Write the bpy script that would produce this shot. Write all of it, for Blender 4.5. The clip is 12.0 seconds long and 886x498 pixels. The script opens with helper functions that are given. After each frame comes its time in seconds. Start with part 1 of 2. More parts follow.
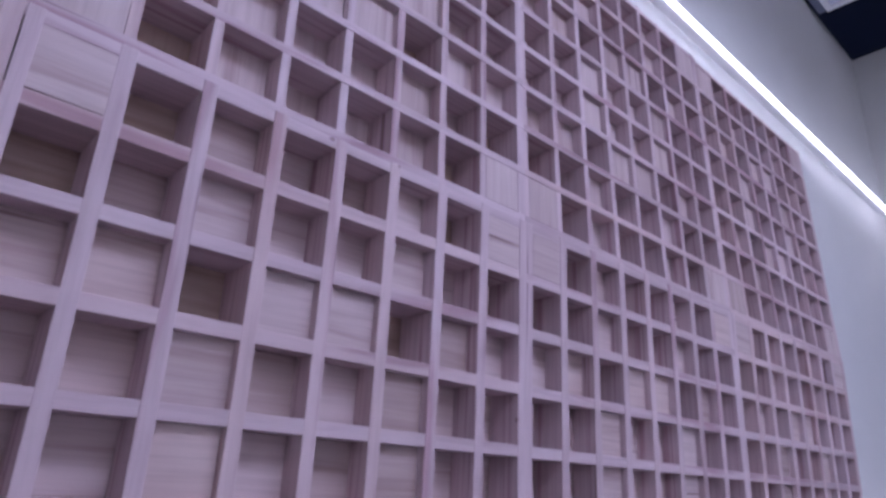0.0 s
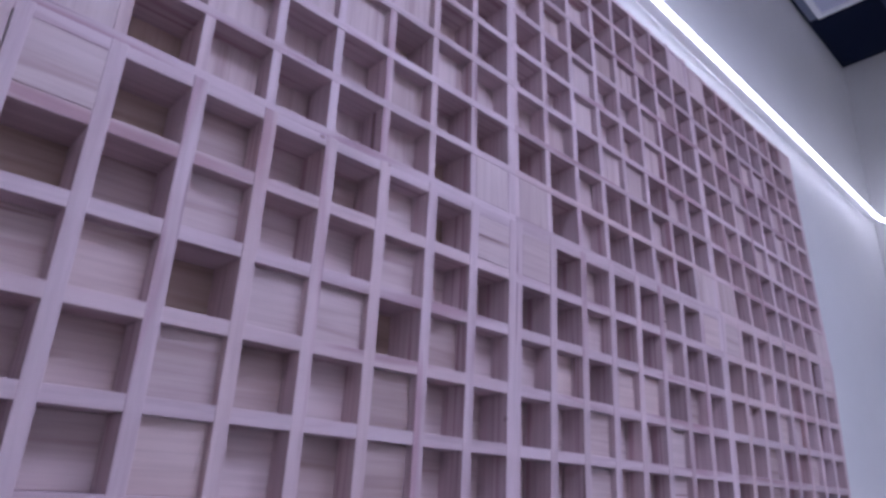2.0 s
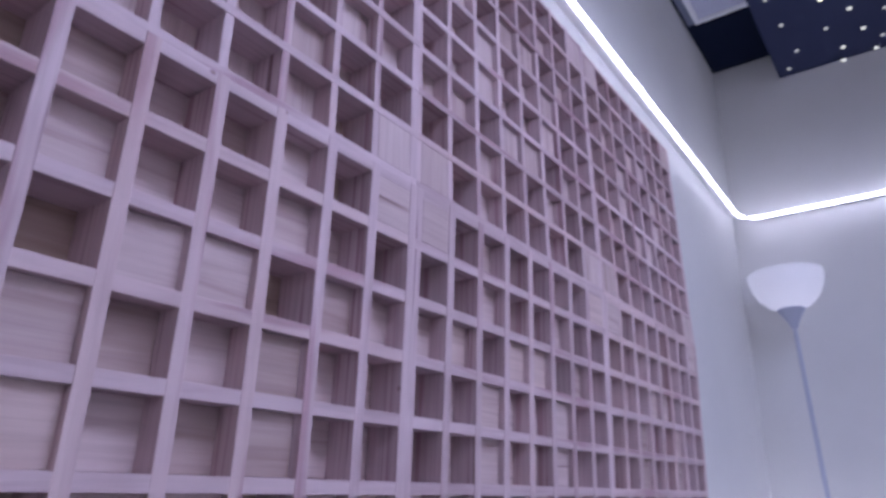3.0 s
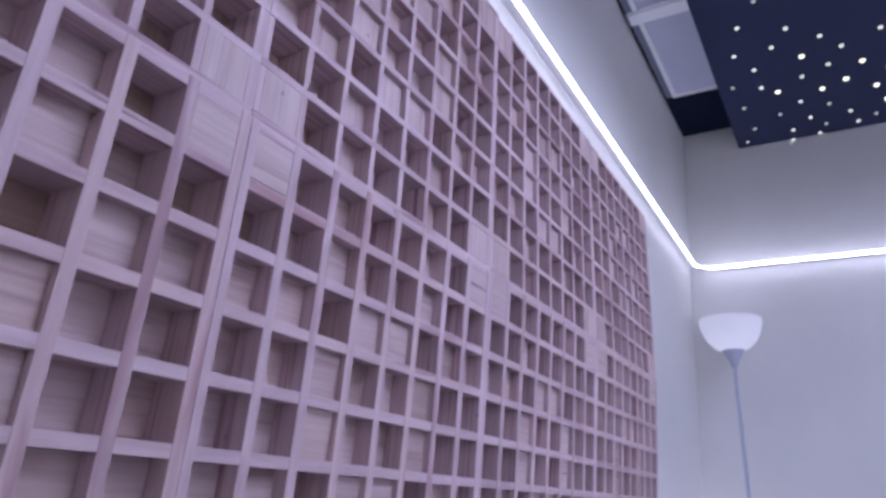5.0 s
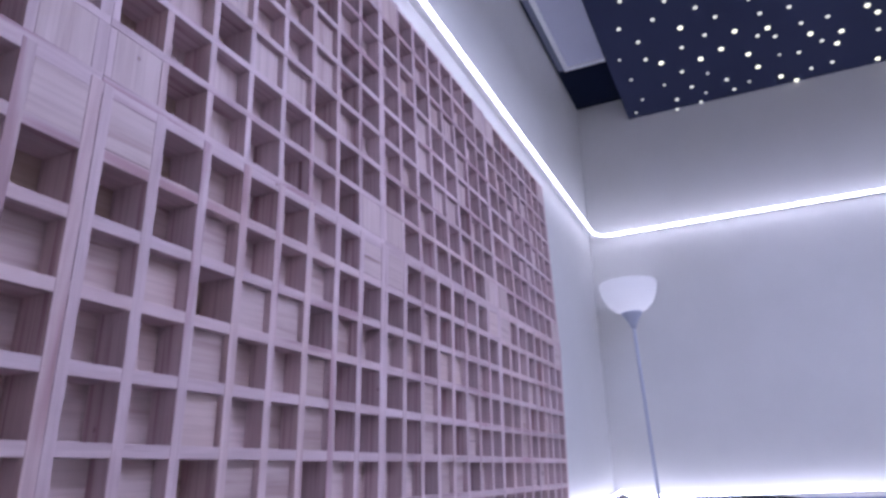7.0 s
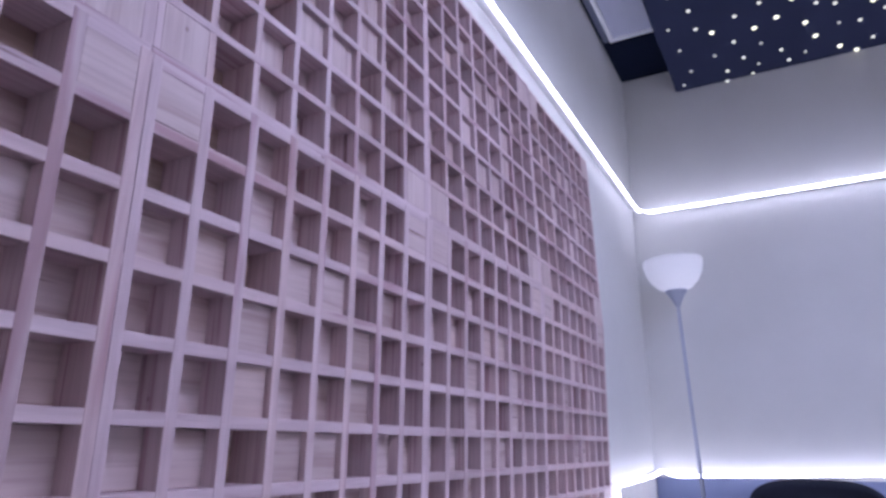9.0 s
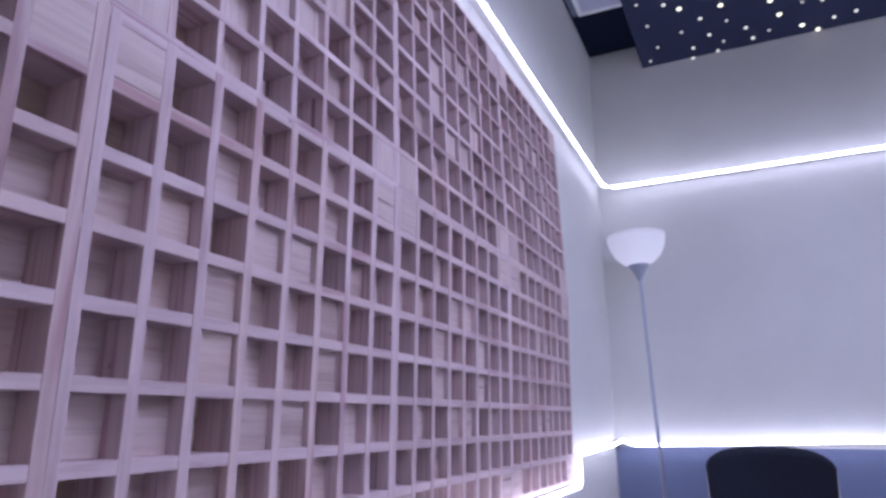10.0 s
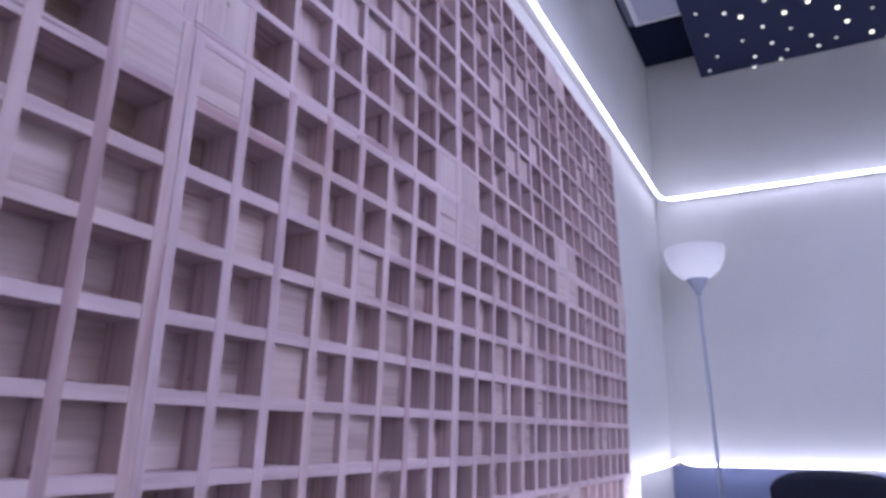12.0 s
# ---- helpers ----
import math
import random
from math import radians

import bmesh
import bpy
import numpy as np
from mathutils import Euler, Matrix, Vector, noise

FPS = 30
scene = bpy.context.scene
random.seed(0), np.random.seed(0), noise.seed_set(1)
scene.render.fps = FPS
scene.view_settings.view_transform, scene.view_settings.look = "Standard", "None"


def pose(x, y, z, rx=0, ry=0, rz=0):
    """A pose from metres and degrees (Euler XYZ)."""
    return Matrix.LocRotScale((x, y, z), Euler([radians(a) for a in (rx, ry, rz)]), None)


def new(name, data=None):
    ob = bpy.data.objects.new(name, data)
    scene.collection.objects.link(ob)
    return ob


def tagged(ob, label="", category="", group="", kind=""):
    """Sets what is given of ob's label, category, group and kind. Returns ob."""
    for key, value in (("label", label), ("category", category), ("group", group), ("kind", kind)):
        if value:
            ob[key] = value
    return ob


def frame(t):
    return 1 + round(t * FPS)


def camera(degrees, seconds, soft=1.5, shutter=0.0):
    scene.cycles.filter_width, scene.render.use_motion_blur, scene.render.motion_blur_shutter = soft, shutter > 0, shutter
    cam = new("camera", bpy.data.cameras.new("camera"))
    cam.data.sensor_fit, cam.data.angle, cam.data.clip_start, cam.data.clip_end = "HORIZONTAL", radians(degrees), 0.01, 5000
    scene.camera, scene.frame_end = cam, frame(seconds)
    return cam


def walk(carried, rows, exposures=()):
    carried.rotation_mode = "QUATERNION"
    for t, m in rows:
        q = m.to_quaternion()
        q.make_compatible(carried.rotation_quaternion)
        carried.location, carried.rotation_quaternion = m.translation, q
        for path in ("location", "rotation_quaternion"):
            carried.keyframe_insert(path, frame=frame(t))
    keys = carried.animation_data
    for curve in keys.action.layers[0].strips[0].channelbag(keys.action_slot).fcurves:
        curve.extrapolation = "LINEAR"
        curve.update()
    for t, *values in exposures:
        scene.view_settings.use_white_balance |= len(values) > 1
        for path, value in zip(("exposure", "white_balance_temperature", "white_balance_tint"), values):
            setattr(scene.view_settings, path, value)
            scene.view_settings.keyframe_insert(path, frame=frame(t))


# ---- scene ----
# ---- camera: t, x, y, z above the panel seam, then rx, ry, rz ----
SEAM = 1.30
cam = camera(67.84, 12.0, soft=3.0, shutter=0.5)
ROWS = [
    (0.0, -0.0315, -0.5398, -0.3503, 110.435, -2.367, -42.588),
    (0.5, -0.0353, -0.5400, -0.3514, 110.410, -2.043, -41.688),
    (1.0, -0.0335, -0.5404, -0.3528, 110.355, -2.623, -42.387),
    (1.5, -0.0334, -0.5408, -0.3565, 110.439, -2.399, -42.509),
    (2.0, -0.0269, -0.5427, -0.3577, 110.904, -2.501, -43.196),
    (2.5, 0.0143, -0.5103, -0.3650, 110.416, -2.949, -46.886),
    (2.7, 0.0222, -0.4890, -0.3669, 110.343, -2.039, -49.924),
    (4.3, -0.4173, -0.5806, -0.3741, 108.695, -1.809, -59.898),
    (4.5, -0.4439, -0.5701, -0.3785, 108.608, -2.932, -58.104),
    (5.0, -0.4367, -0.5531, -0.3846, 109.983, -4.324, -58.916),
    (5.4, -0.4197, -0.5332, -0.3972, 109.379, -5.157, -62.826),
    (5.5, -0.4040, -0.5315, -0.3992, 108.185, -3.449, -63.505),
    (6.0, -0.3638, -0.5728, -0.3929, 108.156, -4.184, -66.413),
    (6.5, -0.3896, -0.5874, -0.3913, 107.464, -0.797, -63.375),
    (7.0, -0.3992, -0.5714, -0.3986, 108.766, 1.264, -65.041),
    (8.8, -0.3981, -0.5681, -0.4049, 107.933, 1.294, -60.905),
    (9.0, -0.3913, -0.5534, -0.3963, 106.723, -0.098, -62.040),
    (9.5, -0.3876, -0.5452, -0.3989, 107.162, 0.277, -61.349),
    (10.0, -0.3851, -0.5424, -0.4036, 104.555, 0.270, -65.104),
    (10.5, -0.3864, -0.5452, -0.4027, 104.417, -0.391, -65.019),
    (11.0, -0.3890, -0.5400, -0.3995, 104.053, -1.251, -64.841),
    (11.5, -0.3835, -0.5364, -0.4020, 103.706, -1.216, -63.360),
    (12.0, -0.3967, -0.5189, -0.3950, 105.368, -1.273, -61.286),
]
EXPOSURES = [(0.0, 0.66), (2.7, 0.70), (4.5, 0.84), (12.0, 0.84)]
walk(cam, [(t, pose(x, y, SEAM + z, rx, ry, rz)) for t, x, y, z, rx, ry, rz in ROWS], EXPOSURES)

# ---- world: a closed room, no daylight ----
world = bpy.data.worlds.new("world")
world.use_nodes = True
world.node_tree.nodes["Background"].inputs[0].default_value = (0.01, 0.01, 0.015, 1)
world.node_tree.nodes["Background"].inputs[1].default_value = 0.2
scene.world = world
LED_COLOUR, LED_POWER = (0.77, 0.775, 1.04), 6.9
FILL_COLOUR, FILL_POWER = (0.645, 0.695, 1.11), 11.8
STAR_POWER = 2.4

# ---- room numbers ----
WALL_Y = 0.083      # face of the long wall behind the panels
EAST_X = 2.895       # face of the end wall
WEST_X = -2.00
SOUTH_Y = -2.00
CEIL_Z = SEAM + 1.520
STAR_Z = SEAM + 1.383
LED_HIGH = SEAM + 0.740
LED_LOW = SEAM - 0.510
LED_UNDER = SEAM - 0.608


# ---- materials ----
def material(name, colour, rough=0.6, metal=0.0):
    m = bpy.data.materials.new(name)
    m.use_nodes = True
    b = m.node_tree.nodes["Principled BSDF"]
    b.inputs["Base Color"].default_value = (*colour, 1)
    b.inputs["Roughness"].default_value = rough
    b.inputs["Metallic"].default_value = metal
    return m, m.node_tree.nodes, m.node_tree.links, b


def ramp(nodes, links, source, stops):
    r = nodes.new("ShaderNodeValToRGB")
    while len(r.color_ramp.elements) < len(stops):
        r.color_ramp.elements.new(0.5)
    for e, (p, c) in zip(r.color_ramp.elements, stops):
        e.position, e.color = p, (*c, 1)
    links.new(source, r.inputs[0])
    return r.outputs[0]


def noise_tex(nodes, links, vector, scale, detail=4, rough=0.6, distortion=0.0):
    n = nodes.new("ShaderNodeTexNoise")
    n.inputs["Scale"].default_value, n.inputs["Detail"].default_value = scale, detail
    n.inputs["Roughness"].default_value, n.inputs["Distortion"].default_value = rough, distortion
    links.new(vector, n.inputs["Vector"])
    return n.outputs["Fac"]


def mix(nodes, links, fac, a, b, mode="MIX"):
    n = nodes.new("ShaderNodeMix")
    n.data_type, n.blend_type = "RGBA", mode
    for slot, value in ((0, fac), (6, a), (7, b)):
        if isinstance(value, (int, float)):
            n.inputs[slot].default_value = value
        elif isinstance(value, tuple):
            n.inputs[slot].default_value = (*value, 1)
        else:
            links.new(value, n.inputs[slot])
    return n.outputs[2]


def bump(nodes, links, b, height, strength, distance):
    n = nodes.new("ShaderNodeBump")
    n.inputs["Strength"].default_value, n.inputs["Distance"].default_value = strength, distance
    links.new(height, n.inputs["Height"])
    links.new(n.outputs[0], b.inputs["Normal"])


def wood_material(name, light, mid, dark, rough=0.55, spread=0.16, figure=0.7, across=(26, 26), fine=(120, 120)):
    """Planed wood whose grain runs along the piece's own x axis."""
    m, nodes, links, b = material(name, mid, rough)
    tc, info = nodes.new("ShaderNodeTexCoord"), nodes.new("ShaderNodeObjectInfo")
    shift = nodes.new("ShaderNodeVectorMath")
    shift.operation = "MULTIPLY_ADD"
    comb = nodes.new("ShaderNodeCombineXYZ")
    for i in range(3):
        links.new(info.outputs["Random"], comb.inputs[i])
    links.new(comb.outputs[0], shift.inputs[0])
    shift.inputs[1].default_value = (7.0, 13.0, 29.0)
    links.new(tc.outputs["Object"], shift.inputs[2])
    def stretched(sx, sy, sz):
        mp = nodes.new("ShaderNodeMapping")
        mp.inputs["Scale"].default_value = (sx, sy, sz)
        links.new(shift.outputs[0], mp.inputs[0])
        return mp.outputs[0]
    rings = noise_tex(nodes, links, stretched(1.6, *across), 1.6, 3, 0.5, 0.6)
    grain = noise_tex(nodes, links, stretched(4, *fine), 1.0, 4, 0.65)
    patch = noise_tex(nodes, links, stretched(6, 14, 14), 1.0, 2, 0.5)
    c = ramp(nodes, links, rings, [(0.34, dark), (0.44, mid), (0.62, light), (0.75, mid)])
    c2 = ramp(nodes, links, grain, [(0.30, (0.74, 0.70, 0.70)), (0.55, (1, 1, 1))])
    c = mix(nodes, links, figure, c, c2, "MULTIPLY")
    c = mix(nodes, links, 0.5, c, ramp(nodes, links, patch, [(0.35, (0.84, 0.80, 0.80)), (0.62, (1, 1, 1))]), "MULTIPLY")
    knots = nodes.new("ShaderNodeTexVoronoi")
    knots.inputs["Scale"].default_value = 1.0
    links.new(stretched(7, 9, 9), knots.inputs["Vector"])
    c = mix(nodes, links, 0.8, c, ramp(nodes, links, knots.outputs["Distance"], [(0.012, (0.42, 0.30, 0.28)), (0.035, (1, 1, 1))]), "MULTIPLY")
    splits = noise_tex(nodes, links, stretched(3, 75, 75), 1.0, 2, 0.5)
    c = mix(nodes, links, 0.8, c, ramp(nodes, links, splits, [(0.255, (0.45, 0.36, 0.36)), (0.30, (1, 1, 1))]), "MULTIPLY")
    tone = ramp(nodes, links, info.outputs["Random"], [(0.0, (1 - spread, 1 - spread * 1.25, 1 - spread * 1.35)), (0.35, (0.98, 0.95, 0.95)), (0.7, (1.02, 1.0, 1.0)), (1.0, (1.0, 0.94, 0.90))])
    links.new(mix(nodes, links, 1.0, c, tone, "MULTIPLY"), b.inputs["Base Color"])
    bump(nodes, links, b, grain, 0.25, 0.0006)
    b.inputs["Specular IOR Level"].default_value = 0.35
    return m


SLAT_WOOD = wood_material("slat_wood", (0.637, 0.518, 0.54), (0.612, 0.489, 0.514), (0.455, 0.305, 0.335), spread=0.13, figure=0.75, across=(75, 14), fine=(190, 60))
BLOCK_WOOD = wood_material("block_wood", (0.62, 0.506, 0.501), (0.578, 0.463, 0.455), (0.468, 0.353, 0.34), spread=0.24, figure=0.62)
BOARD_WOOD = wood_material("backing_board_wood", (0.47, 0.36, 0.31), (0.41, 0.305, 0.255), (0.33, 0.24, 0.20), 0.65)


def plaster(name, colour, scale=260.0, depth=0.0006):
    m, nodes, links, b = material(name, colour, 0.75)
    tc = nodes.new("ShaderNodeTexCoord")
    big = noise_tex(nodes, links, tc.outputs["Object"], 1.7, 4, 0.6)
    fine = noise_tex(nodes, links, tc.outputs["Object"], scale, 2, 0.6)
    lo = tuple(v * 0.93 for v in colour)
    links.new(ramp(nodes, links, big, [(0.35, lo), (0.65, colour)]), b.inputs["Base Color"])
    bump(nodes, links, b, fine, 0.35, depth)
    return m


WALL_PAINT = plaster("white_wall_paint", (0.66, 0.655, 0.645))
DADO_PAINT = plaster("blue_grey_dado_paint", (0.17, 0.20, 0.33))
BLACK_CEILING = plaster("black_ceiling_paint", (0.010, 0.015, 0.034), 120)
FLOOR_CARPET = plaster("dark_carpet", (0.08, 0.08, 0.095), 400, 0.003)
STAR_CLOTH = plaster("navy_velvet", (0.036, 0.043, 0.085), 500, 0.0004)
for cloth in (BLACK_CEILING, STAR_CLOTH):
    cloth.node_tree.nodes["Principled BSDF"].inputs["Specular IOR Level"].default_value = 0.08
    cloth.node_tree.nodes["Principled BSDF"].inputs["Roughness"].default_value = 0.95
METAL = material("satin_grey_steel", (0.43, 0.46, 0.56), 0.45, 0.3)[0]
WHITE_FRAME = material("white_enamel", (0.86, 0.87, 0.90), 0.4)[0]
GREY_FLANGE = material("grey_enamel", (0.16, 0.18, 0.26), 0.5)[0]
CHANNEL = material("white_silicone", (0.8, 0.8, 0.82), 0.5)[0]
BLACK_PLASTIC = material("black_plastic", (0.015, 0.016, 0.022), 0.45)[0]
GREY_PLASTIC = material("light_grey_plastic", (0.42, 0.42, 0.46), 0.45)[0]


def fabric_material():
    m, nodes, links, b = material("black_mesh_fabric", (0.012, 0.014, 0.022), 0.85)
    tc = nodes.new("ShaderNodeTexCoord")
    weave = nodes.new("ShaderNodeTexVoronoi")
    weave.inputs["Scale"].default_value = 420
    links.new(tc.outputs["Object"], weave.inputs["Vector"])
    links.new(ramp(nodes, links, weave.outputs["Distance"], [(0.2, (0.013, 0.018, 0.042)), (0.7, (0.005, 0.007, 0.016))]), b.inputs["Base Color"])
    bump(nodes, links, b, weave.outputs["Distance"], 0.5, 0.001)
    return m


FABRIC = fabric_material()


def glow_material(name, colour, power):
    m = bpy.data.materials.new(name)
    m.use_nodes = True
    nodes, links = m.node_tree.nodes, m.node_tree.links
    nodes.remove(nodes["Principled BSDF"])
    e = nodes.new("ShaderNodeEmission")
    e.inputs[0].default_value, e.inputs[1].default_value = (*colour, 1), power
    links.new(e.outputs[0], nodes["Material Output"].inputs[0])
    return m


LED_GLOW = glow_material("cool_white_led", LED_COLOUR, LED_POWER)
FILL_GLOW = glow_material("fill_panel_glow", FILL_COLOUR, FILL_POWER)
SHADE_FILL = glow_material("shade_fill_glow", LED_COLOUR, 3.4)
STAR_GLOWS = [glow_material("fibre_star_" + n, c, p * STAR_POWER) for n, c, p in (("dim", (0.8, 0.82, 0.9), 0.13), ("mid", (0.9, 0.92, 0.95), 0.21), ("bright", (1.0, 1.0, 0.86), 0.42))]


def milk_material(name, colour):
    """Thin white plastic that lets half of the light through."""
    m, nodes, links, b = material(name, colour, 0.4)
    thin, both = nodes.new("ShaderNodeBsdfTranslucent"), nodes.new("ShaderNodeMixShader")
    thin.inputs[0].default_value = (*colour, 1)
    both.inputs[0].default_value = 0.6
    links.new(b.outputs[0], both.inputs[1])
    links.new(thin.outputs[0], both.inputs[2])
    links.new(both.outputs[0], nodes["Material Output"].inputs[0])
    return m


MILK = milk_material("milky_plastic", (0.95, 0.95, 0.96))
LENS = plaster("prismatic_lens", (0.55, 0.57, 0.70), 700, 0.0008)


# ---- mesh helpers ----
def box_bm(x0, y0, z0, x1, y1, z1, bevel=0.0, segments=1):
    bm = bmesh.new()
    bmesh.ops.create_cube(bm, size=1)
    for v in bm.verts:
        v.co = Vector((x0 + (v.co.x + 0.5) * (x1 - x0), y0 + (v.co.y + 0.5) * (y1 - y0), z0 + (v.co.z + 0.5) * (z1 - z0)))
    if bevel:
        bmesh.ops.bevel(bm, geom=bm.edges[:], offset=bevel, segments=segments, affect="EDGES", profile=0.5)
    return bm


def to_mesh(name, bm, mat, smooth=False):
    me = bpy.data.meshes.new(name)
    bmesh.ops.recalc_face_normals(bm, faces=bm.faces)
    bm.to_mesh(me)
    bm.free()
    me.materials.append(mat)
    if smooth:
        for p in me.polygons:
            p.use_smooth = True
    return me


def part(name, bm, mat, parent, label="", smooth=False):
    ob = new(name, to_mesh(name, bm, mat, smooth))
    ob.parent = parent
    return tagged(ob, label)


def structure(name, bm, mat, label, category):
    return tagged(new(name, to_mesh(name, bm, mat)), label, category, kind="structure")


def lathe_bm(profile, steps=48):
    """A body turned round the z axis from (radius, height) pairs."""
    bm = bmesh.new()
    rings = []
    for r, z in profile:
        rings.append([bm.verts.new((r * math.cos(a), r * math.sin(a), z)) for a in (2 * math.pi * k / steps for k in range(steps))])
    for a, b in zip(rings, rings[1:]):
        for k in range(steps):
            bm.faces.new((a[k], a[(k + 1) % steps], b[(k + 1) % steps], b[k]))
    for ring in (rings[0], rings[-1]):
        bm.faces.new(ring)
    return bm


def sweep_bm(points, out, half_w, half_d):
    """A rounded strip swept along points; out: the way it faces at each point."""
    bm = bmesh.new()
    shape = [(-0.6, -0.8), (-1, -0.3), (-1, 0.3), (-0.6, 0.8), (0, 1), (0.6, 0.8), (1, 0.3), (1, -0.3), (0.6, -0.8), (0, -1)]
    rings = []
    for i, p in enumerate(points):
        a, b = points[max(i - 1, 0)], points[min(i + 1, len(points) - 1)]
        along = (b - a).normalized()
        o = (out[i] - along * out[i].dot(along)).normalized()
        side = along.cross(o).normalized()
        rings.append([bm.verts.new(p + side * (u * half_w) + o * (w * half_d)) for u, w in shape])
    n = len(shape)
    for a, b in zip(rings, rings[1:]):
        for k in range(n):
            bm.faces.new((a[k], a[(k + 1) % n], b[(k + 1) % n], b[k]))
    bm.faces.new(rings[0])
    bm.faces.new(rings[-1])
    return bm


def rounded_path(corners, radius, steps=8):
    """A path of (point, facing) whose corners are rounded off."""
    pts, outs = [corners[0][0]], [corners[0][1]]
    for (p0, o0), (p1, o1), (p2, o2) in zip(corners, corners[1:], corners[2:]):
        d0, d1 = (p0 - p1).normalized(), (p2 - p1).normalized()
        a, b = p1 + d0 * radius, p1 + d1 * radius
        for k in range(steps + 1):
            s = k / steps
            pts.append(a * (1 - s) ** 2 + p1 * (2 * s * (1 - s)) + b * s ** 2)
            outs.append((o0 * (1 - s) + o2 * s).normalized())
    pts.append(corners[-1][0])
    outs.append(corners[-1][1])
    return pts, outs


# ---- the room ----
structure("floor", box_bm(WEST_X - 0.2, SOUTH_Y - 0.2, -0.1, EAST_X + 0.2, WALL_Y + 0.2, 0), FLOOR_CARPET, "dark grey carpet floor of a small studio", "floor")
structure("wall_north", box_bm(WEST_X - 0.2, WALL_Y, 0, EAST_X + 0.15, WALL_Y + 0.15, CEIL_Z), WALL_PAINT, "white painted wall behind the wooden panels", "wall")
structure("wall_east", box_bm(EAST_X, SOUTH_Y - 0.15, 0, EAST_X + 0.15, WALL_Y, CEIL_Z), WALL_PAINT, "white painted end wall crossed by light strips", "wall")
# South and west walls are unseen; distance and white paint chosen to bounce light.
structure("wall_south", box_bm(WEST_X - 0.2, SOUTH_Y - 0.15, 0, EAST_X - 0.003, SOUTH_Y, CEIL_Z), WALL_PAINT, "unseen wall closing the room, near and white to bounce light", "wall")
structure("wall_west", box_bm(WEST_X - 0.15, SOUTH_Y + 0.003, 0, WEST_X, WALL_Y - 0.003, CEIL_Z), WALL_PAINT, "unseen wall closing the room, near and white to bounce light", "wall")
structure("ceiling", box_bm(WEST_X - 0.2, SOUTH_Y - 0.2, CEIL_Z + 0.002, EAST_X + 0.2, WALL_Y + 0.2, CEIL_Z + 0.1), BLACK_CEILING, "black painted ceiling", "ceiling")
structure("dado_panel", box_bm(EAST_X - 0.006, SOUTH_Y + 0.02, 0.002, EAST_X - 0.001, WALL_Y - 0.004, LED_LOW - 0.016, 0.002), DADO_PAINT, "blue grey dado below the low light strip", "wall")

# ---- light strips ----
V = Vector
N, E_, S_, W_ = V((0, -1, 0)), V((-1, 0, 0)), V((0, 1, 0)), V((1, 0, 0))
INSET = 0.042
ny, ex, sy, wx = WALL_Y - INSET, EAST_X - INSET, SOUTH_Y + INSET, WEST_X + INSET


def led_strip(corners, radius, label, back, lift):
    pts, outs = rounded_path(corners, radius)
    root = tagged(new("led_strip"), label, "light strip", group="light strips round the room")
    part("diffuser", sweep_bm(pts, outs, 0.0065, 0.0065), LED_GLOW, root, "glowing cool white diffuser")
    part("channel", sweep_bm([p - o * 0.0240 + V((0, 0, lift)) for p, o in zip(pts, outs)], outs, back, 0.0170), CHANNEL, root, "white mounting channel")
    return root


def mid(a, b):
    return (a + b).normalized()


led_strip([(V((wx, sy + 0.1, LED_HIGH + 0.024)), W_), (V((wx, ny, LED_HIGH + 0.024)), mid(W_, N)), (V((ex, ny, LED_HIGH - 0.004)), mid(N, E_)), (V((ex, sy, LED_HIGH + 0.006)), mid(E_, S_)), (V((wx + 0.1, sy, LED_HIGH)), S_)],
          0.10, "glowing cool white light strip high on the walls", 0.0030, -0.001)
# Its south and west runs are unseen, added for low light from the front.
led_strip([(V((-0.62, -0.008, LED_UNDER)), N), (V((1.812, -0.006, LED_UNDER)), N), (V((1.820, -0.004, LED_LOW)), N), (V((2.12, ny, LED_LOW - 0.012)), N), (V((2.67, ny, LED_LOW)), N), (V((ex, ny, LED_LOW + 0.014)), mid(N, E_)), (V((ex, WALL_Y - 0.085, LED_LOW - 0.010)), E_), (V((ex, -0.98, LED_LOW + 0.015)), E_), (V((ex, sy, LED_LOW + 0.022)), mid(E_, S_)), (V((wx, sy, LED_LOW + 0.022)), mid(S_, W_)), (V((wx, ny - 0.05, LED_LOW + 0.022)), W_)],
          0.03, "glowing cool white light strip under the panels and along the wall", 0.0030, -0.003)

# ---- diffuser panels ----
PANEL, TH, EDGE = 0.6, 0.0158, 0.0133
PITCH = (PANEL - EDGE) / 8
SHIFT = (TH - EDGE) / 2
UNIT = 0.0091
DEEP = 6 * UNIT
THIN = (0.0144, 0.0112)      # slats of the lower and of the upper panels
rng = random.Random(7)
SLAT = to_mesh("slat", box_bm(-PANEL / 2, 0, -TH / 2, PANEL / 2, DEEP + 0.001, TH / 2, 0.0005), SLAT_WOOD)
CROSS_SLAT = to_mesh("cross_slat", box_bm(-PANEL / 2 + 0.0012, 0.0005, -TH / 2 + 0.0002, PANEL / 2 - 0.0012, DEEP + 0.001, TH / 2 - 0.0002, 0.0005), SLAT_WOOD)
BLOCKS = {(th, u): to_mesh("block", box_bm(-(PITCH - th) / 2 - 0.0002, 0, -(PITCH - th) / 2 - 0.0002, (PITCH - th) / 2 + 0.0002, DEEP + 0.001 - u * UNIT, (PITCH - th) / 2 + 0.0002, 0.0007), BLOCK_WOOD) for th in THIN for u in range(6)}
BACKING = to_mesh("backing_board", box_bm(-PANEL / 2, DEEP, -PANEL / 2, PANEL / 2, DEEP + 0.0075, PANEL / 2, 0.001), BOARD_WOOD)


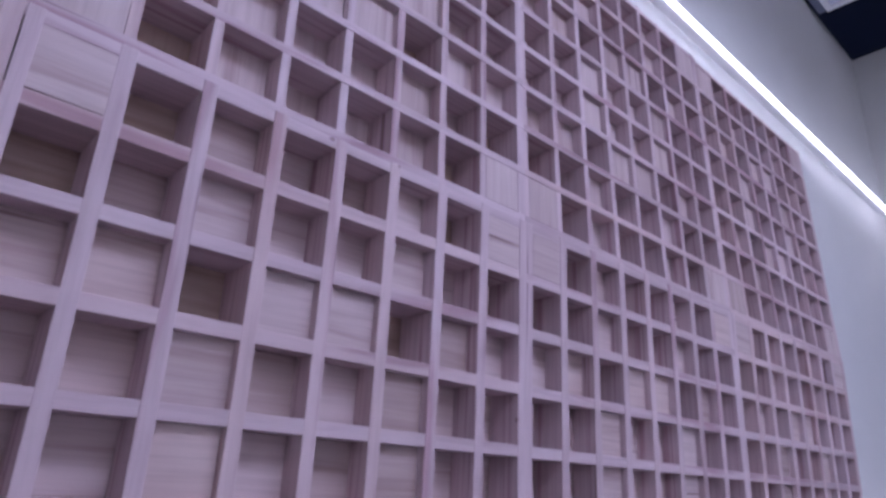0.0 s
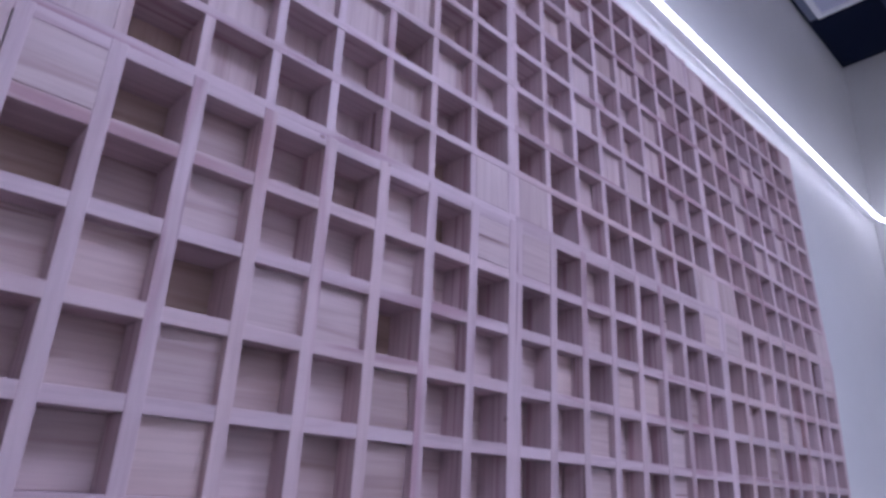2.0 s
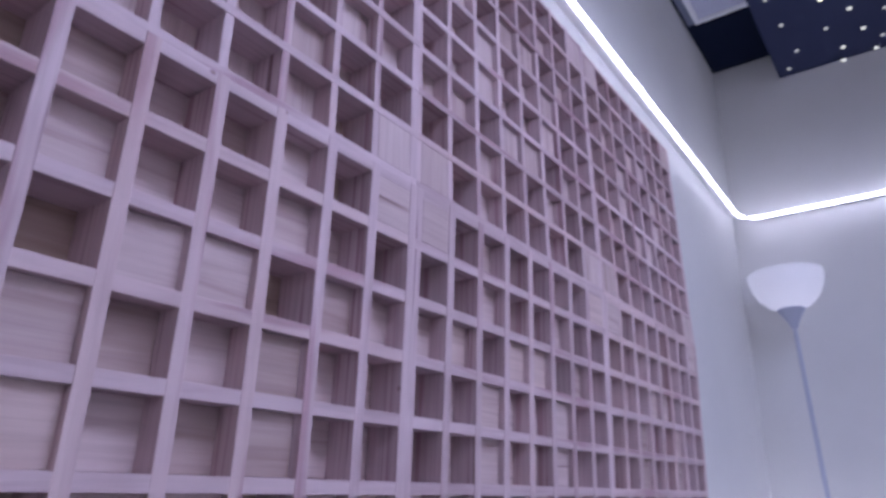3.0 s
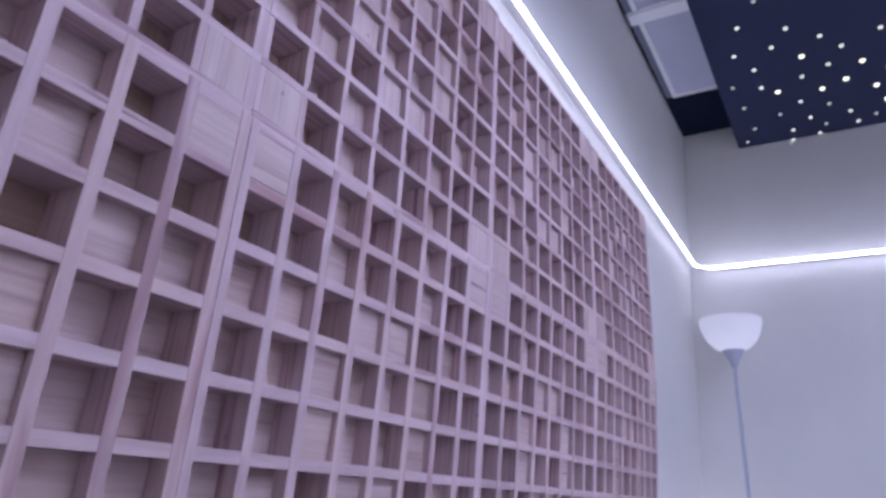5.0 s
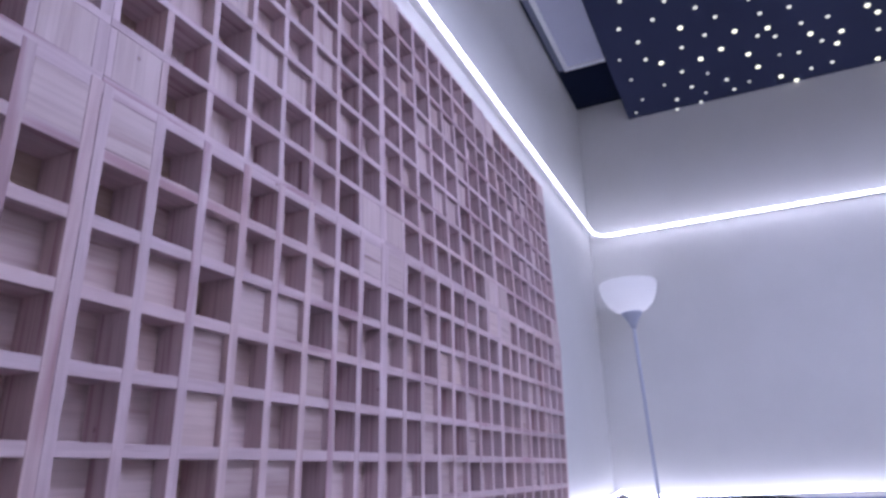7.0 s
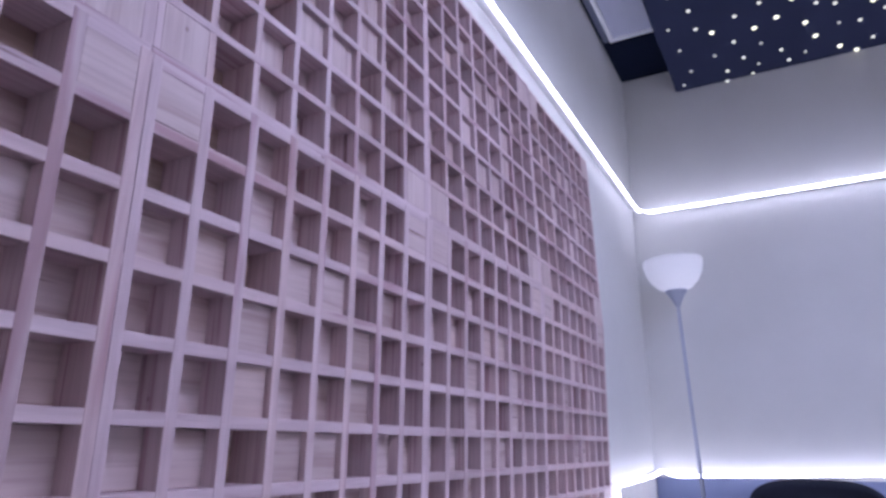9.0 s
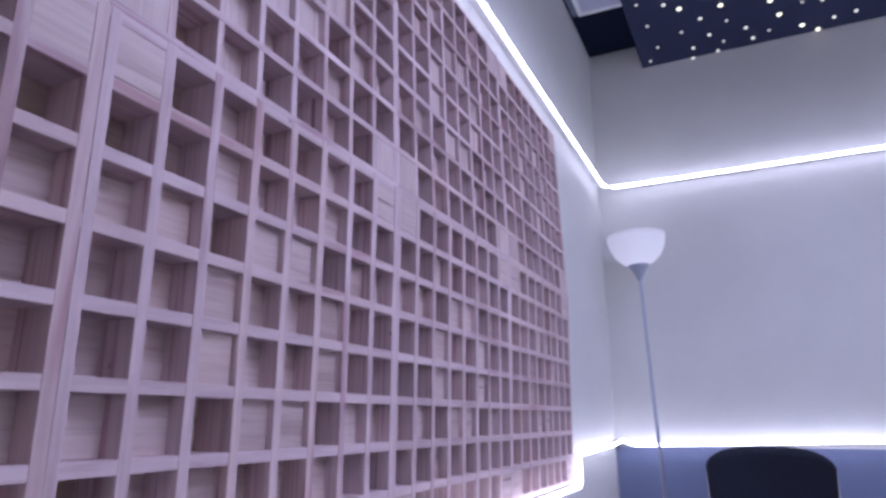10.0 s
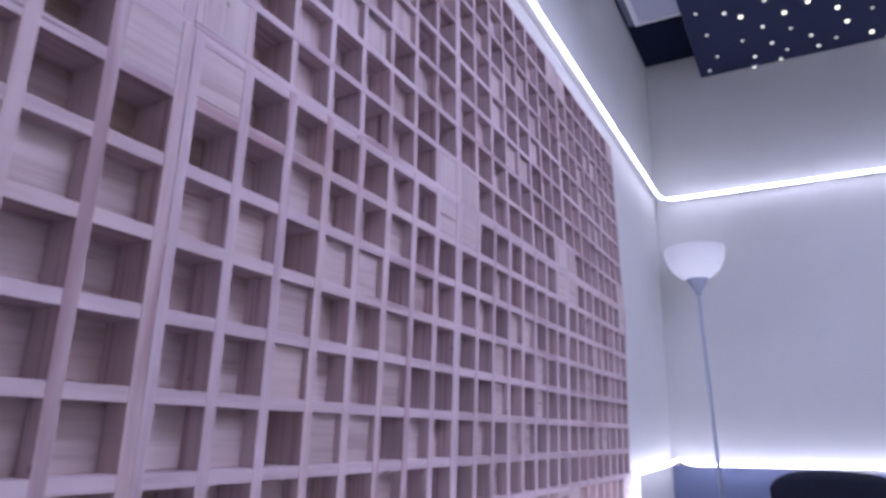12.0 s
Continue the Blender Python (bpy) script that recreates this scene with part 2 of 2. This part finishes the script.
def diffuser_panel(x, z, turned, lean):
    """Eight by eight wells whose depths follow the squares modulo seven; turned: laid on its side."""
    root = tagged(new("diffuser_panel"), "pale wooden acoustic diffuser panel of square wells, " + ("vertical" if turned else "horizontal") + " grain", "acoustic panel", group="diffuser panels on the wall")
    tip = math.degrees(lean / PANEL) * (-1 if turned else 1)
    root.matrix_basis = pose(x - SHIFT, lean / 2 + (0.0014 if turned else 0.0) + rng.uniform(-0.0003, 0.0003), z + SHIFT - (0.0008 if turned else 0), tip, 0, 0) @ pose(0, 0, 0, 0, 90 if turned else 0, 0)
    def put(name, mesh, m):
        ob = new(name, mesh)
        ob.parent = root
        ob.matrix_basis = m
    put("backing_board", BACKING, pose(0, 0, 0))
    first = -PANEL / 2 + EDGE + SHIFT
    th = THIN[turned]
    off = (TH - th) / 2 * (-1 if turned else 1)
    ox, oz = (-off if turned else off), off
    for k in range(9):
        at, wide = first - TH / 2 + k * PITCH, th
        if k == 0:
            at, wide = first - EDGE / 2, th - TH + EDGE + 0.0008
        last = k == 8 and turned
        slat_y, cross_y = rng.uniform(-0.0003, 0.0006), rng.uniform(-0.0002, 0.0005)
        put("slat", SLAT, pose(at + ox, slat_y, 0, 0, 90 + rng.uniform(-0.08, 0.08), 0) @ Matrix.Diagonal((1, 1, wide / TH, 1)))
        put("cross_slat", CROSS_SLAT, pose(0, cross_y, at + (0 if last else oz) if turned else oz - at, 0, rng.uniform(-0.08, 0.08), 0) @ Matrix.Diagonal((1, 1, (TH if last else wide) / TH * 0.995, 1)))
    for i in range(8):
        for j in range(8):
            u = -(i * i + j * j) % 7
            at, down = first + (PITCH - TH) / 2 + i * PITCH, first + (PITCH - TH) / 2 + j * PITCH
            if u < 6:
                depth = u * UNIT + 0.0012 + rng.uniform(-0.001, 0.001) if u else 0.0004 + rng.uniform(0, 0.0004)
                put("block", BLOCKS[th, u], pose(at + ox, depth, oz + (down if turned else -down), rng.uniform(-0.4, 0.4), rng.uniform(-0.3, 0.3), rng.uniform(-0.4, 0.4)))


# the panels lean back from the seam, by amounts fitted to the camera's view: the upper row towards its top, the lower
# row towards its foot
LEANS = ((0.004, 0.012), (0.005, 0.013), (0.008, 0.017), (0.012, 0.020))
for col in range(-1, 3):
    for row in (0, 1):
        diffuser_panel(PANEL / 2 + col * PANEL, SEAM - PANEL / 2 + row * PANEL, row == 1, LEANS[col + 1][row])
    rail = tagged(new("mounting_rail"), "hidden wooden rail that carries the diffuser panels at their seam", "mounting rail", group="mounting rails")
    part("rail", box_bm(col * PANEL + 0.02, DEEP + 0.009, SEAM - 0.03, (col + 1) * PANEL - 0.02, WALL_Y - 0.001, SEAM + 0.03, 0.001), BOARD_WOOD, rail)

# ---- ceiling: star panel and recessed lights ----
star_panel = tagged(new("star_panel"), "navy blue velvet ceiling panel with fibre optic stars, some brighter", "star ceiling")
part("board", box_bm(1.62, -1.90, STAR_Z, EAST_X - 0.004, -0.190, STAR_Z + 0.05, 0.003), STAR_CLOTH, star_panel, "navy velvet board")
STAR_SPOTS = [(2.08, -0.29), (2.08, -0.43), (1.98, -0.49), (2.08, -0.60), (2.21, -0.35), (2.19, -0.53), (2.18, -0.67), (2.31, -0.25), (2.36, -0.36), (2.42, -0.42), (2.34, -0.52),
              (2.29, -0.62), (2.32, -0.74), (2.50, -0.27), (2.54, -0.50), (2.47, -0.59), (2.43, -0.68), (2.62, -0.41), (2.71, -0.29), (2.70, -0.53), (2.61, -0.61), (2.83, -0.24),
              (2.79, -0.45), (2.89, -0.44), (2.87, -0.56), (2.71, -0.69), (2.79, -0.59), (2.82, -0.72), (2.53, -0.79), (2.40, -0.83), (2.36, -0.87), (2.24, -0.84), (2.12, -0.80),
              (2.44, -0.90), (2.66, -0.83), (2.78, -0.79), (2.60, -0.92), (2.80, -0.93), (2.62, -1.00), (2.87, -1.00), (2.25, -0.95), (2.39, -1.00), (2.49, -1.04), (2.79, -1.06)]
BRIGHT, DIM = {5, 9, 12, 15, 16, 28, 30, 34, 37, 39, 42}, {7, 13, 17, 18, 20, 21, 26, 35, 36}
STAR_MESHES = []
for k, r in enumerate((0.0085, 0.0095, 0.0115)):
    bm = bmesh.new()
    bmesh.ops.create_uvsphere(bm, u_segments=10, v_segments=6, radius=r)
    bmesh.ops.scale(bm, vec=(1, 1, 0.8), verts=bm.verts)
    STAR_MESHES.append(to_mesh("star_light", bm, STAR_GLOWS[k], True))
spots = [(x, y, 2 if i in BRIGHT else 0 if i in DIM else 1) for i, (x, y) in enumerate(STAR_SPOTS)]
while len(spots) < 105:
    x, y = rng.uniform(1.65, 2.86), rng.uniform(-1.85, -0.25)
    if (x > 1.93 and y > -1.08) or any((x - a) ** 2 + (y - b) ** 2 < 0.006 for a, b, _ in spots):
        continue
    spots.append((x, y, rng.choice((0, 1, 1, 2))))
for x, y, k in spots:
    ob = new("star_light", STAR_MESHES[k])
    ob.parent = star_panel
    ob.matrix_basis = pose(x, y, STAR_Z - 0.001)


def ceiling_light(x0, x1, y0, y1, z):
    root = tagged(new("ceiling_light"), "switched-off recessed ceiling light with white frame and prismatic lens", "ceiling light", group="ceiling lights")
    w = 0.022
    part("lens", box_bm(x0 + w, y0 + w, z + 0.012, x1 - w, y1 - w, z + 0.016), LENS, root, "pale blue prismatic lens")
    part("frame_side", box_bm(x0, y0, z, x1, y0 + w, CEIL_Z, 0.003), WHITE_FRAME, root)
    part("frame_side", box_bm(x0, y1 - w, z, x1, y1, CEIL_Z, 0.003), WHITE_FRAME, root)
    part("frame_end", box_bm(x0, y0 + w, z, x0 + w, y1 - w, CEIL_Z, 0.003), WHITE_FRAME, root)
    part("frame_end", box_bm(x1 - w, y0 + w, z, x1, y1 - w, CEIL_Z, 0.003), WHITE_FRAME, root)
    part("flange", box_bm(x0, y1 + 0.001, z + 0.008, x1, y1 + 0.030, z + 0.014, 0.002), GREY_FLANGE, root, "grey flange")
    return root


for x0 in (1.82, 1.16, 0.50, -0.16):
    ceiling_light(x0, x0 + 0.65, -0.46, 0.040, CEIL_Z - 0.02)
for x0 in (1.815, 1.155, 0.495):
    bar = tagged(new("ceiling_batten"), "white ceiling batten between two recessed lights", "ceiling batten", group="ceiling battens")
    part("rail", box_bm(x0 - 0.034, -0.40, CEIL_Z - 0.034, x0 + 0.034, 0.066, CEIL_Z + 0.001, 0.006, 2), WHITE_FRAME, bar)
    part("end_cap", box_bm(x0 - 0.037, 0.0665, CEIL_Z - 0.037, x0 + 0.037, 0.072, CEIL_Z + 0.001, 0.003), GREY_FLANGE, bar, "grey end cap")


def fill_panel(x, y, z, size=0.60):
    """An added fill light, kept out of view: a square panel hung on four rods."""
    root = tagged(new("fill_panel"), "unseen fill light added out of view, a glowing square panel on thin rods", "pendant light", group="pendant lights")
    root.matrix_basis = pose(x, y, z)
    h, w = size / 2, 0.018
    part("lens", box_bm(-h + w, -h + w, 0.004, h - w, h - w, 0.010), FILL_GLOW, root, "glowing lens")
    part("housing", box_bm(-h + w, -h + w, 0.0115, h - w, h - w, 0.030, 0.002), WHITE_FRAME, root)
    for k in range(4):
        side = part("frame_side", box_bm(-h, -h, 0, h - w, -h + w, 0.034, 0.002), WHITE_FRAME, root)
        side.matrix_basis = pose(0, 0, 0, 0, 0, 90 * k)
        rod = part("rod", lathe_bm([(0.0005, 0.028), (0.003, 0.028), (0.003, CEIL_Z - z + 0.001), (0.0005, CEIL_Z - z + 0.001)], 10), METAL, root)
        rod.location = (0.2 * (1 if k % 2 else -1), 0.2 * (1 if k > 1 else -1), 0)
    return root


# Unseen fill lights, added to brighten the wooden panels from the room side.
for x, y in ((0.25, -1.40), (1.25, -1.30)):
    fill_panel(x, y, CEIL_Z - 0.36)


# ---- floor lamp ----
def floor_lamp(x, y):
    root = tagged(new("floor_lamp"), "slim grey uplighter floor lamp with white bowl shade in the corner", "floor lamp")
    root.matrix_basis = pose(x, y, 0.002, -1.7, 0, 0)
    top = SEAM + 0.426
    part("base", lathe_bm([(0.0005, 0.0), (0.125, 0.0), (0.128, 0.006), (0.124, 0.016), (0.05, 0.026), (0.016, 0.034), (0.0005, 0.034)]), METAL, root, "round weighted base", True)
    part("pole", lathe_bm([(0.0005, 0.03), (0.0078, 0.03), (0.0078, top - 0.24), (0.0072, top - 0.235), (0.0072, top - 0.19), (0.0005, top - 0.19)], 20), METAL, root, "", True)
    part("neck", lathe_bm([(0.0005, top - 0.215), (0.011, top - 0.215), (0.016, top - 0.20), (0.027, top - 0.178), (0.046, top - 0.147), (0.048, top - 0.142), (0.0005, top - 0.142)], 28), METAL, root, "conical metal neck", True)
    part("shade", lathe_bm([(0.0005, top - 0.145), (0.045, top - 0.143), (0.075, top - 0.128), (0.104, top - 0.098), (0.122, top - 0.062), (0.131, top - 0.026), (0.133, top - 0.006), (0.131, top), (0.128, top - 0.004),
                            (0.126, top - 0.026), (0.117, top - 0.060), (0.100, top - 0.093), (0.072, top - 0.122), (0.040, top - 0.137), (0.0005, top - 0.139)]), MILK, root, "white milky bowl shade", True)
    # The bulb's glow is added only to make the bowl brighter.
    part("bulb", lathe_bm([(0.0005, top - 0.135), (0.012, top - 0.133), (0.014, top - 0.110), (0.028, top - 0.085), (0.030, top - 0.068), (0.020, top - 0.048), (0.0005, top - 0.042)], 20), SHADE_FILL, root, "glowing bulb added to brighten the shade", True)
    return root


floor_lamp(2.69, -0.164)


# ---- office chair ----
def office_chair(x, y, turn):
    root = tagged(new("office_chair"), "black mesh office chair with pale grey edge", "chair")
    root.matrix_basis = pose(x, y, 0, 0, 0, turn)
    top = SEAM - 0.497
    def curved_back(w_low, w_high, z0, z1, thick, inset, rows=16, cols=40):
        """A rounded, dished slab in the yz plane, facing -x."""
        bm = bmesh.new()
        sheets = []
        for s in (0, 1):
            sheet = []
            for i in range(rows + 1):
                v = i / rows
                z = z0 + (z1 - z0) * v
                half = (w_low + (w_high - w_low) * v) / 2 - inset
                row = []
                for j in range(cols + 1):
                    u = 2 * j / cols - 1
                    edge = 0.072 * (1 - math.sqrt(max(0.0, 1 - max(0.0, (abs(u) - 0.15) / 0.86) ** 2.6))) * max(0.0, (v - 0.55) / 0.45) + 0.03 * abs(u) ** 4 * max(0.0, (0.3 - v) / 0.3) * -1
                    row.append(bm.verts.new((-0.045 * u * u + 0.03 * math.sin(v * 3.1) + (thick if s else 0), half * u, z - edge)))
                sheet.append(row)
            sheets.append(sheet)
        for s, sheet in enumerate(sheets):
            for i in range(rows):
                for j in range(cols):
                    bm.faces.new((sheet[i][j], sheet[i][j + 1], sheet[i + 1][j + 1], sheet[i + 1][j]))
        a, b = sheets
        rim = [(0, j) for j in range(cols + 1)] + [(i, cols) for i in range(1, rows + 1)] + [(rows, j) for j in range(cols - 1, -1, -1)] + [(i, 0) for i in range(rows - 1, 0, -1)]
        for (i, j), (k, l) in zip(rim, rim[1:] + rim[:1]):
            bm.faces.new((a[i][j], a[k][l], b[k][l], b[i][j]))
        return bm
    part("backrest", curved_back(0.375, 0.392, top - 0.46, top, 0.035, 0.0), FABRIC, root, "black mesh backrest", True)
    part("spine", box_bm(0.045, -0.03, 0.42, 0.075, 0.03, top - 0.18, 0.008, 2), BLACK_PLASTIC, root, "black plastic spine")
    for s in (-1, 1):
        part("side_rail", box_bm(-0.020, s * 0.195 - 0.003, top - 0.40, 0.004, s * 0.195 + 0.003, top - 0.06, 0.002, 2), GREY_PLASTIC, root, "pale grey rail")
    part("seat", box_bm(-0.47, -0.24, 0.42, 0.02, 0.24, 0.50, 0.035, 4), FABRIC, root, "black padded seat", True)
    part("gas_column", lathe_bm([(0.0005, 0.08), (0.028, 0.08), (0.028, 0.26), (0.018, 0.262), (0.018, 0.425), (0.0005, 0.425)], 20), METAL, root, "", True).location = (-0.22, 0, 0)
    for k in range(5):
        leg = part("leg", box_bm(0.02, -0.02, 0.065, 0.30, 0.02, 0.10, 0.010, 2), BLACK_PLASTIC, root)
        leg.matrix_basis = pose(-0.22, 0, 0, 0, 0, 72 * k + 10)
        wheel = part("castor", lathe_bm([(0.0005, -0.022), (0.026, -0.022), (0.030, -0.014), (0.030, 0.014), (0.026, 0.022), (0.0005, 0.022)], 20), BLACK_PLASTIC, leg, "", True)
        wheel.matrix_basis = pose(0.285, 0, 0.031, 90, 0, 0)
    return root


office_chair(2.195, -0.555, 0)
